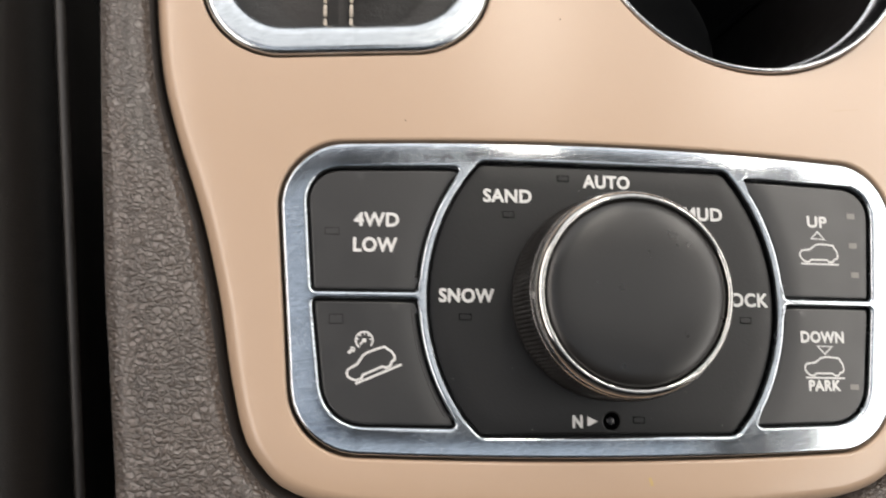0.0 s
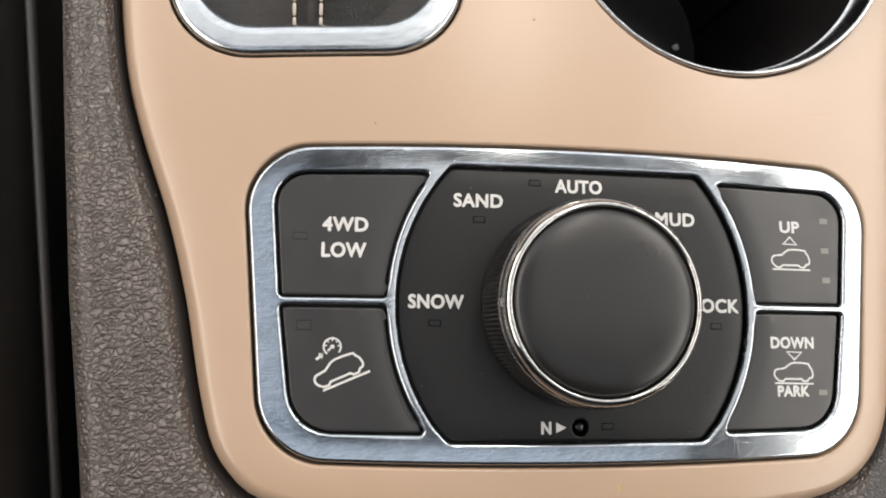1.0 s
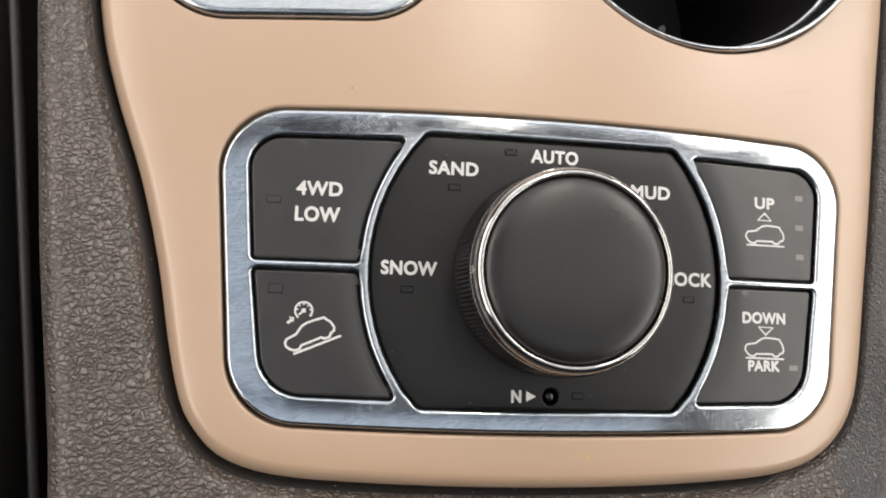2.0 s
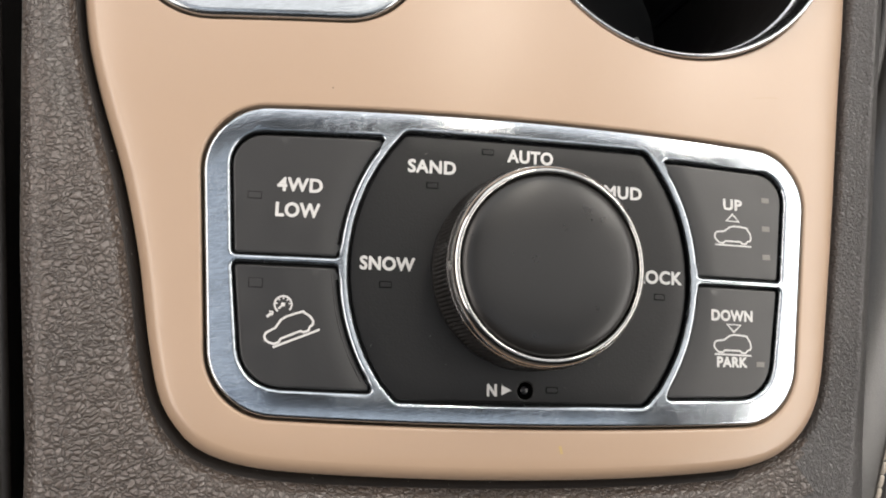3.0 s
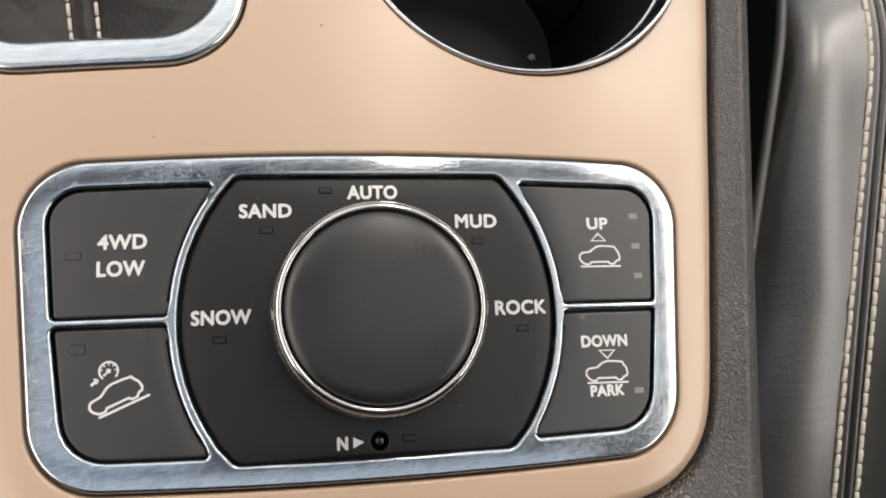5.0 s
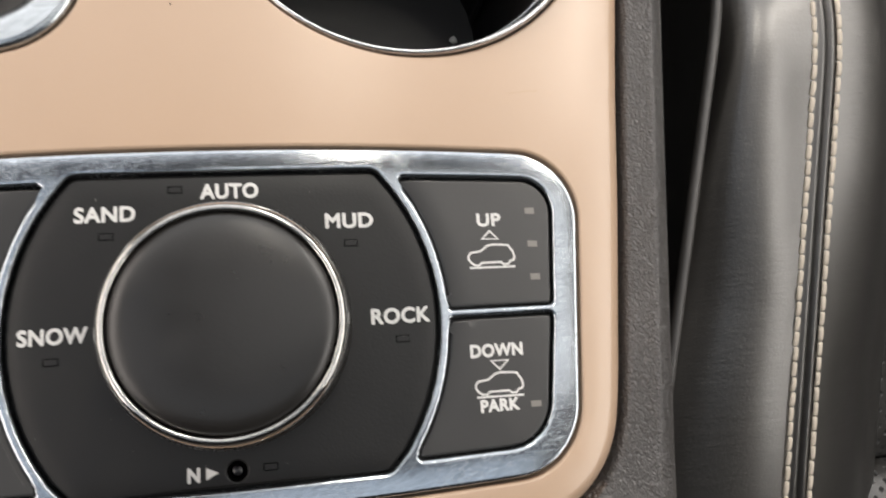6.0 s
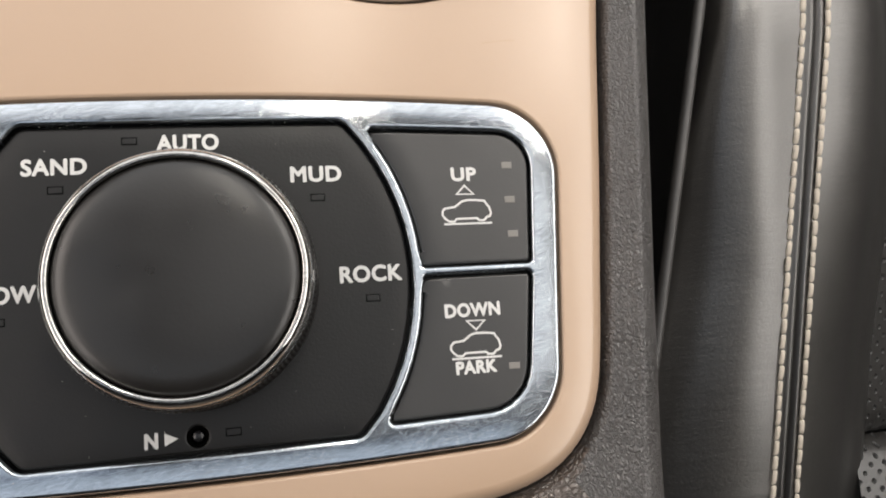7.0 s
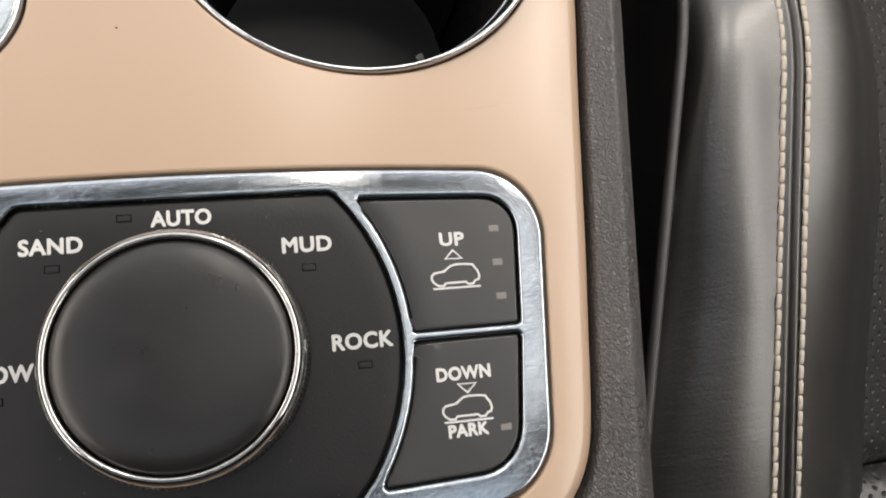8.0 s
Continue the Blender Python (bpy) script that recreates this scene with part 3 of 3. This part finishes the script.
    knob = part("knob", revolve([(23.0, -0.2), (23.5, 0.6), (23.5, 1.8), (23.35, 2.2), (22.9, 12.6), (22.5, 13.2), (21.8, 13.5)], 560, HUB, crown(0), lambda k, z: (0.0, -0.28, -0.6, -0.28)[k % 4] if 2.0 < z < 12.9 else 0.0), RUBBER, unit, "round rotary knob with a ribbed side", 60)
    part("ring", revolve([(21.5, 12.6), (22.3, 12.8), (22.45, 13.2), (22.35, 13.6), (22.15, 13.8), (22.2, 14.1), (22.3, 14.7), (22.15, 15.5), (21.85, 16.3), (21.45, 17.0), (21.0, 17.4), (20.55, 17.5), (20.25, 17.3), (20.1, 16.8), (20.1, 15.5)], 160, HUB, crown(0)), BRIGHT, knob, "polished chrome ring", 70)
    part("cap", revolve([(20.15, 15.2), (20.0, 16.2), (19.8, 16.7), (19.4, 17.15), (18.8, 17.5), (18.0, 17.8), (17.0, 18.02), (15.5, 18.24), (13.5, 18.45), (11.0, 18.62), (8.0, 18.76), (4.0, 18.84), (0.0, 18.86)], 128, HUB, crown(0)), RUBBER, knob, "soft black dished cap", 70)



def indicator(parent, x, y, w, h, top, material):
    """A small lamp window: a thin dark surround and its lens."""
    lens = part("indicator", plate(dense([(x - w / 2, y - h / 2), (x + w / 2, y - h / 2), (x + w / 2, y + h / 2), (x - w / 2, y + h / 2)], 1.0), (), top + 0.05, 0.2, 0.06, 1.0, 2), material, parent, "small unlit indicator window")
    if material is CLEAR:
        return
    bm = bmesh.new()
    stroke(bm, [(x - w / 2 - 0.08, y - h / 2 - 0.08), (x + w / 2 + 0.08, y - h / 2 - 0.08), (x + w / 2 + 0.08, y + h / 2 + 0.08), (x - w / 2 - 0.08, y + h / 2 + 0.08)], 0.18 if material is DIAL else 0.09, top + 0.056, True)
    part("surround", bm, GAP, lens, smooth=False)


def car_symbol(corner, turn, size, slope):
    body = [(1.35, 0.45), (0.5, 1.1), (0.0, 1.85), (0.1, 2.65), (0.6, 3.2), (2.8, 3.5), (4.45, 4.65), (5.6, 4.9), (7.6, 4.85), (9.4, 4.65), (9.65, 4.1), (10.3, 3.3), (10.6, 2.05), (10.3, 1.35), (9.6, 1.2), (9.0, 0.5), (7.95, 0.5), (7.4, 1.0), (3.0, 0.95), (2.45, 0.4)]
    c, s = math.cos(radians(turn)), math.sin(radians(turn))

    def put(p):
        x, y = p[0] * size, p[1] * size
        return (corner[0] + c * x - s * y, corner[1] + s * x + c * y)

    bm = bmesh.new()
    stroke(bm, [put(p) for p in body], 0.44 if not slope else 0.5, -0.26, True)
    stroke(bm, [put(p) for p in (((0.9, -0.15), (11.3, -0.15)) if slope else ((0.15, -0.1), (10.7, -0.1)))], 0.42 if not slope else 0.5, -0.255)
    return bm


def gauge_symbol(c):
    bm = bmesh.new()
    ring = [(c[0] + 1.9 * math.cos(radians(a)), c[1] + 1.9 * math.sin(radians(a))) for a in range(-40, 245, 12)]
    stroke(bm, ring, 0.42, -0.26)
    for a in (10, 50, 90, 130, 170):
        u, v = math.cos(radians(a)), math.sin(radians(a))
        stroke(bm, [(c[0] + 1.2 * u, c[1] + 1.2 * v), (c[0] + 1.8 * u, c[1] + 1.8 * v)], 0.3, -0.255)
    stroke(bm, [(c[0] - 1.0, c[1] - 1.0), (c[0] + 0.2, c[1] + 0.2)], 0.42, -0.25)
    stroke(bm, [(c[0] - 0.45, c[1]), (c[0] + 0.45, c[1])], 0.85, -0.245)
    stroke(bm, [(c[0] - 3.5, c[1] - 2.9), (c[0] - 2.5, c[1] - 2.1)], 0.6, -0.26)
    stroke(bm, [(c[0] - 2.9, c[1] - 1.6), (c[0] - 2.15, c[1] - 1.75), (c[0] - 2.25, c[1] - 2.5)], 0.35, -0.25, True)
    return bm


selector()


# ---- the gear lever's boot ----
def stitch_mesh(length, wide, high):
    """One plump thread stitch lying along y, its ends dipping into the leather."""
    bm, rings = bmesh.new(), []
    for y, r, dip in ((-0.5, 0.5, -0.4), (-0.46, 0.8, -0.25), (-0.38, 0.96, -0.06), (-0.13, 1.0, 0.06), (0.13, 1.0, 0.06), (0.38, 0.96, -0.06), (0.46, 0.8, -0.25), (0.5, 0.5, -0.4)):
        rings.append([bm.verts.new((0.5 * wide * r * math.cos(a) * MM + y * 0.15 * wide * MM, y * length * MM, (0.5 * high * r * math.sin(a) + dip * high) * MM)) for a in (2 * math.pi * k / 8 for k in range(8))])
    for r0, r1 in zip(rings, rings[1:]):
        for k in range(8):
            bm.faces.new([r0[k], r0[(k + 1) % 8], r1[(k + 1) % 8], r1[k]])
    bm.faces.new(rings[0][::-1])
    bm.faces.new(rings[-1])
    bmesh.ops.recalc_face_normals(bm, faces=bm.faces)
    me = bpy.data.meshes.new("stitch")
    bm.to_mesh(me)
    bm.free()
    me.polygons.foreach_set("use_smooth", [True] * len(me.polygons))
    me.materials.append(THREAD)
    return me


def boot_height(x, y):
    r = math.hypot((x + 62) / 30, (y - 114) / 50)
    z = -6.5 + 24 * max(0, 1 - r) ** 0.9
    fold = 0.9 * math.sin(y * 0.55 + 0.05 * x) * max(0, 1 - r)
    seam = -0.9 * math.exp(-(((x + 64.6) / 0.7) ** 2)) + 0.35 * math.exp(-(((x + 64.6) / 3.4) ** 2))
    return z + fold + seam + 0.5 * noise.noise((x * 0.09, y * 0.09, 0))


def gear_boot():
    boot = thing("gear_lever_boot", "wrinkled black leather gear lever boot in a chrome surround", "gear boot")
    part("surround", plate(BOOT_OUT, [BOOT_IN], 0.9, 7.0, 1.6, 3.0, 6, 3.2), SATIN, boot, "broad rounded chrome surround")
    bm, grid = bmesh.new(), {}
    for i in range(65):
        for j in range(108):
            x, y = -94 + i, 60.5 + j
            grid[i, j] = bm.verts.new((x * MM, y * MM, boot_height(x, y) * MM + crown(x * MM)))
    for i in range(64):
        for j in range(107):
            bm.faces.new([grid[i, j], grid[i + 1, j], grid[i + 1, j + 1], grid[i, j + 1]])
    cover = part("leather_cover", bm, BOOT, boot, "soft black leather with a centre seam", 80)
    me = stitch_mesh(2.9, 0.85, 0.8)
    for x in (-67.7, -61.4):
        for k in range(11):
            y = 66.6 + 2.85 * k
            ob = new("stitch", me)
            ob.parent = cover
            ob.matrix_local = pose(x * MM, y * MM, (boot_height(x, y) + 0.45) * MM + crown(x * MM), math.degrees(math.atan((boot_height(x, y + 1.5) - boot_height(x, y - 1.5)) / 3)), 0, 3)


gear_boot()


# ---- the cup holder ----
def cup_holder():
    holder = thing("cup_holder", "round glossy black cup holder with a chrome rim", "cup holder")
    part("rim", revolve([(46.3, -3.0), (46.35, 0.2), (46.15, 0.7), (45.8, 0.95), (45.4, 0.8), (45.1, 0.2), (44.9, -0.8), (44.0, -5.5), (43.2, -6.0)], 160, CUP, crown(CUP[0] * MM)), RIM, holder, "thin chrome rim", 60)
    well = part("well", revolve([(43.4, -5.5), (42.6, -9), (41.6, -40), (40.6, -90), (39.5, -94.5), (37, -95), (0, -95)], 96, CUP, 0.0), WELL_BLACK, holder, "deep glossy black well", 50)
    bm = box((38.3 * MM, -1.6 * MM, -93 * MM), (42.5 * MM, 1.6 * MM, -22 * MM), 0.0008)
    bmesh.ops.transform(bm, matrix=Matrix.Translation((CUP[0] * MM, CUP[1] * MM, 0)) @ Matrix.Rotation(radians(12), 4, "Z"), verts=bm.verts)
    part("fin", bm, WELL_BLACK, well, "upright moulded fin")


cup_holder()


# ---- the seats ----
def seat_line(y, side=1):
    """Place of the bolster's inner seam: x and height in mm at y. The front of the cushion curls down and inwards."""
    if side < 0:
        return 216.6 + 0.105 * y - 0.00018 * y * y, -118.7 + 0.176 * y
    curl = max(0, y - 90) ** 2
    return 212.1 + 0.0512 * y - 0.0022 * curl, -112.5 + 0.254 * y - 0.0015 * curl


def pipe_line(y, side=1):
    """Place of the piping along the seat's side."""
    if side < 0:
        return 169.5 + 0.055 * y, -143.7 + 0.176 * y
    return 143.0 + 0.2255 * y - 0.0025 * max(0, y - 92) ** 2, -83.0 + 0.0945 * y


def seat_lean(y):
    """How steeply the face past the seam falls away, more towards the rear."""
    return math.tan(radians(14 * max(0.0, min(1.0, (60 - y) / 90))))


def taper(y, dx):
    """How far the part past the seam draws in towards the front."""
    return -0.08 * max(0, y - 50) * max(0.0, min(1.0, (dx - 12) / 45))


def rollover(y, dx):
    """How far the front end of the bolster drops, less towards the cushion."""
    return 0.002 * max(0, y - 105) ** 2 * max(0.0, min(1.0, (50 - dx) / 40))


def roll(px, pz, sx, sz, turn, crest, y):
    """The rounded face from the piping up to the seam; it tips level at the share turn of its width."""
    wide, n = sx - px, 40

    def heights(steep):
        power = math.log(crest / (crest + steep)) / math.log(1 - turn)
        z, out = sz + 0.3, []
        for k in range(n - 1, 0, -1):
            z += math.tan(radians(crest - (crest + steep) * (1 - (k + 0.5) / n) ** power)) * wide / n
            out.append(z)
        return out[::-1]

    low, high = 15.0, 76.0
    for _ in range(24):
        mid = (low + high) / 2
        if heights(mid)[0] > pz + 1:
            low = mid
        else:
            high = mid
    out = []
    for k, z in enumerate(heights(low), 1):
        f = k / n
        wave = 0.5 * noise.noise((f * 2.2, y * 0.03, 1.7)) * f
        pucker = 0.2 * max(0, f - 0.35) * noise.noise((f * 1.5 + y * 0.02, y * 0.32, 6.1)) * max(0.3, min(1.0, (30 - y) / 60))
        corner = 0.008 * max(0, y - 92) ** 2 * (1 - f) if crest > 3 else 0.0
        out.append((px + wide * f, z + wave + pucker - corner))
    return out


def bolster(side):
    """The rolled seat edge: a loft of cross-sections along the car."""
    bm, rows = bmesh.new(), []
    for k in range(204):
        y = -230 + 2 * k
        (sx, sz), (px, pz) = seat_line(y, side), pipe_line(y, side)
        if side > 0:
            sz -= rollover(y, 0)
        back = min(1.0, max(0.0, (106 - y) / 108))
        back = back * back * (3 - 2 * back)
        broad = 6.5 + 4 * back
        line = [(px + 60, -480), (px + 14, pz - 60), (px + 6, pz - 12), (px + 0.5, pz - 2), (px + 2.5, pz - 2), (px + 4.5, pz - 9), (px + 7, min(pz - 18, sz - 36)), (px + 8 + broad, sz - 46), (px + 10 + broad, sz - 32), (px + 11 + broad, sz - 16)]
        if side > 0:
            line += roll(px + 11.5 + broad, sz - 9 - 17 * back, sx, sz, 0.42 + 0.42 * back, 6.5 - 2.0 * back, y)
        else:
            line = line[:4] + [(px + 3, pz - 4), (px + 6, pz - 9)] + roll(px + 9, pz - 9, sx, sz, 0.8, 3.0, y)
        lean = seat_lean(y)
        line += [(sx + dx + (taper(y, dx) if side > 0 else 0), sz + dz - lean * min(24, max(0, dx - 10)) - (rollover(y, dx) - rollover(y, 0) if side > 0 else 0)) for dx, dz in ((-1.1, 0.2), (0.9, 0.0), (1.6, -0.2), (2.6, 0.5), (3.6, 0.8), (4.6, 0.6), (5.4, -0.3), (5.9, -1.3), (6.4, -0.4), (7.2, 0.6), (8.2, 0.8), (9.2, 0.35), (9.8, -0.3), (10.3, -0.2), (13, -0.3), (18, -0.5), (24, -0.9), (32, -2.2), (41, -5.4), (50, -11.6), (56, -16.8), (61, -20.0), (65, -21.4), (68, -23.2), (70, -27), (71.0, -34), (71.3, -50))]
        rows.append([bm.verts.new((side * x * MM, y * MM, z * MM)) for x, z in line])
    for r0, r1 in zip(rows, rows[1:]):
        for j in range(len(r0) - 1):
            bm.faces.new([r0[j], r0[j + 1], r1[j + 1], r1[j]])
    bmesh.ops.recalc_face_normals(bm, faces=bm.faces)
    if sum(f.normal.z for f in bm.faces) < 0:
        bmesh.ops.reverse_faces(bm, faces=bm.faces)
    return bm


def insert_panel(side, y0, y1, puff):
    """A padded seat panel between y0 and y1, with rolled ends."""
    bm, rows = bmesh.new(), []
    n = max(8, int((y1 - y0) / 5))
    for k in range(n + 1):
        y = y0 + (y1 - y0) * k / n
        sx, sz = seat_line(y)
        end = min(y - y0, y1 - y)
        drop = -9 * max(0, 1 - end / 9) ** 2
        rows.append([])
        for j in range(31):
            dx = 64 + j * 8
            fall = -26 - (10 if puff < 8 else 2) * min(1, j / 5) + puff * math.sin(math.pi * min(1, max(0, (y - y0) / (y1 - y0))))
            rise = (0.06 * (y0 + 200 - y) - 9 if puff < 8 else 0.17 * (y1 - y)) + 0.07 * (dx - 64)
            rows[-1].append(bm.verts.new((side * (sx + dx + taper(y, dx)) * MM, y * MM, (sz + fall + drop + rise - 24 * seat_lean(y)) * MM)))
    for r0, r1 in zip(rows, rows[1:]):
        for j in range(30):
            bm.faces.new([r0[j], r0[j + 1], r1[j + 1], r1[j]])
    bmesh.ops.recalc_face_normals(bm, faces=bm.faces)
    if sum(f.normal.z for f in bm.faces) < 0:
        bmesh.ops.reverse_faces(bm, faces=bm.faces)
    return bm


def seat(side, label):
    chair = thing("car_seat", label, "seat", "front seats")
    part("bolster", bolster(side), HIDE, chair, "smooth black leather bolster", 60)
    part("piping", tube([(side * pipe_line(y, side)[0] * MM, y * MM, pipe_line(y, side)[1] * MM) for y in range(-230, 177, 4)], 0.0021), PIPE, chair, "thin leather piping", 80)
    if side < 0:
        return
    for y0, y1, puff in ((-72, 176, 5.0), (-225, -73, 8.5)):
        part("cushion", insert_panel(side, y0, y1, puff), PERF, chair, "perforated leather cushion panel", 80)
    me = stitch_mesh(6.0, 2.5, 1.3)
    rng = random.Random(3)
    for dx in (0.0, 11.2):
        for k in range(49):
            y = -140 + 6.1 * k + (1.3 if dx else 0) + rng.uniform(-0.12, 0.12)
            x, z = seat_line(y)
            z -= rollover(y, dx)
            ob = new("stitch", me)
            ob.parent = chair
            turn = math.degrees(math.atan((seat_line(y + 1)[0] - seat_line(y - 1)[0]) / -2))
            ob.matrix_local = pose((x + dx + rng.uniform(-0.12, 0.12)) * MM, y * MM, (z + 0.45) * MM, math.degrees(math.atan((seat_line(y + 1)[1] - seat_line(y - 1)[1] - rollover(y + 1, dx) + rollover(y - 1, dx)) / 2)), rng.uniform(-6, 6), turn + (2 if dx else -2) + rng.uniform(-2, 2))


seat(1, "smooth black leather seat with cream double stitching beside the console")
seat(-1, "black leather seat bolster with thin piping beside the console")


# ---- crumbs and dust ----
def crumb(x, y, z, size):
    bm = bmesh.new()
    bmesh.ops.create_icosphere(bm, subdivisions=1, radius=size * MM)
    for v in bm.verts:
        v.co *= 0.8 + 0.4 * noise.random()
        v.co.z *= 0.6
        v.co += Vector((x, y, z)) * MM
    tagged(part("crumb", bm, CRUMB), "tiny pale crumb of dirt", "crumb", "crumbs")


crumb(73.0, 106.0, -94.0, 1.6)


def dust():
    """Fine dust caught in the gaps round the trim and the bezel."""
    rng = random.Random(7)
    bm = bmesh.new()
    spots = []
    for loop, out, z in ((EDGE, 0.9, -3.2), (SLOT, -0.1, -0.5)):
        for _ in range(45):
            x, y = loop[rng.randrange(len(loop))]
            spots.append((x * (1 + 0.01 * out) + rng.uniform(-0.5, 0.5), y * (1 + 0.01 * out) + rng.uniform(-0.5, 0.5), z + crown(x * MM) / MM))
    for _ in range(26):
        x = rng.uniform(-30, 30)
        spots.append((x, 31.9 + rng.uniform(-0.35, 0.2) - 0.0004 * x * x, -0.55 + crown(x * MM) / MM))
    for _ in range(22):
        x, y = BEZEL[rng.randrange(len(BEZEL))]
        spots.append((x * rng.uniform(0.955, 0.99), y * rng.uniform(0.90, 0.98), 0.7 + crown(x * MM) / MM))
    for _ in range(30):
        x, y = rng.uniform(-40, 40), rng.uniform(-30, 31)
        if math.hypot(x, y) > 25:
            spots.append((x, y, -0.33 + crown(x * MM) / MM))
    for x, y, z in spots:
        r = rng.choice((0.04, 0.05, 0.06, 0.09)) * MM
        made = bmesh.ops.create_icosphere(bm, subdivisions=1, radius=r)["verts"]
        for v in made:
            v.co = (v.co.x * rng.uniform(0.8, 1.6) + x * MM, v.co.y + y * MM, v.co.z * 0.5 + z * MM)
    tagged(part("dust", bm, DUST), "scattered pale dust specks in the console gaps", "dust", "", "stuff")


dust()


def blemish(name, pts, wide, material, label, top=0.02):
    tagged(part(name, stroke(bmesh.new(), pts, wide, top), material, smooth=False), label, "blemish")


# small marks on the beige paint
blemish("paint_speck", [(-48.15, 41.2), (-47.9, 41.25)], 0.28, DARK, "tiny dark speck on the beige trim")
blemish("paint_speck", [(-10.7, 68.5), (-10.3, 68.55)], 0.4, DARK, "tiny dark speck on the beige trim")
blemish("paint_scratch", [(62.0, 49.4), (64.5, 49.8), (67.0, 50.2), (69.4, 50.3)], 0.13, STAIN, "hairline scratch on the beige trim")
blemish("paint_stain", [(8.7, -40.6), (9.0, -41.4), (9.2, -42.4)], 0.7, SMEAR, "small dried yellowish smear on the beige trim", -0.0)
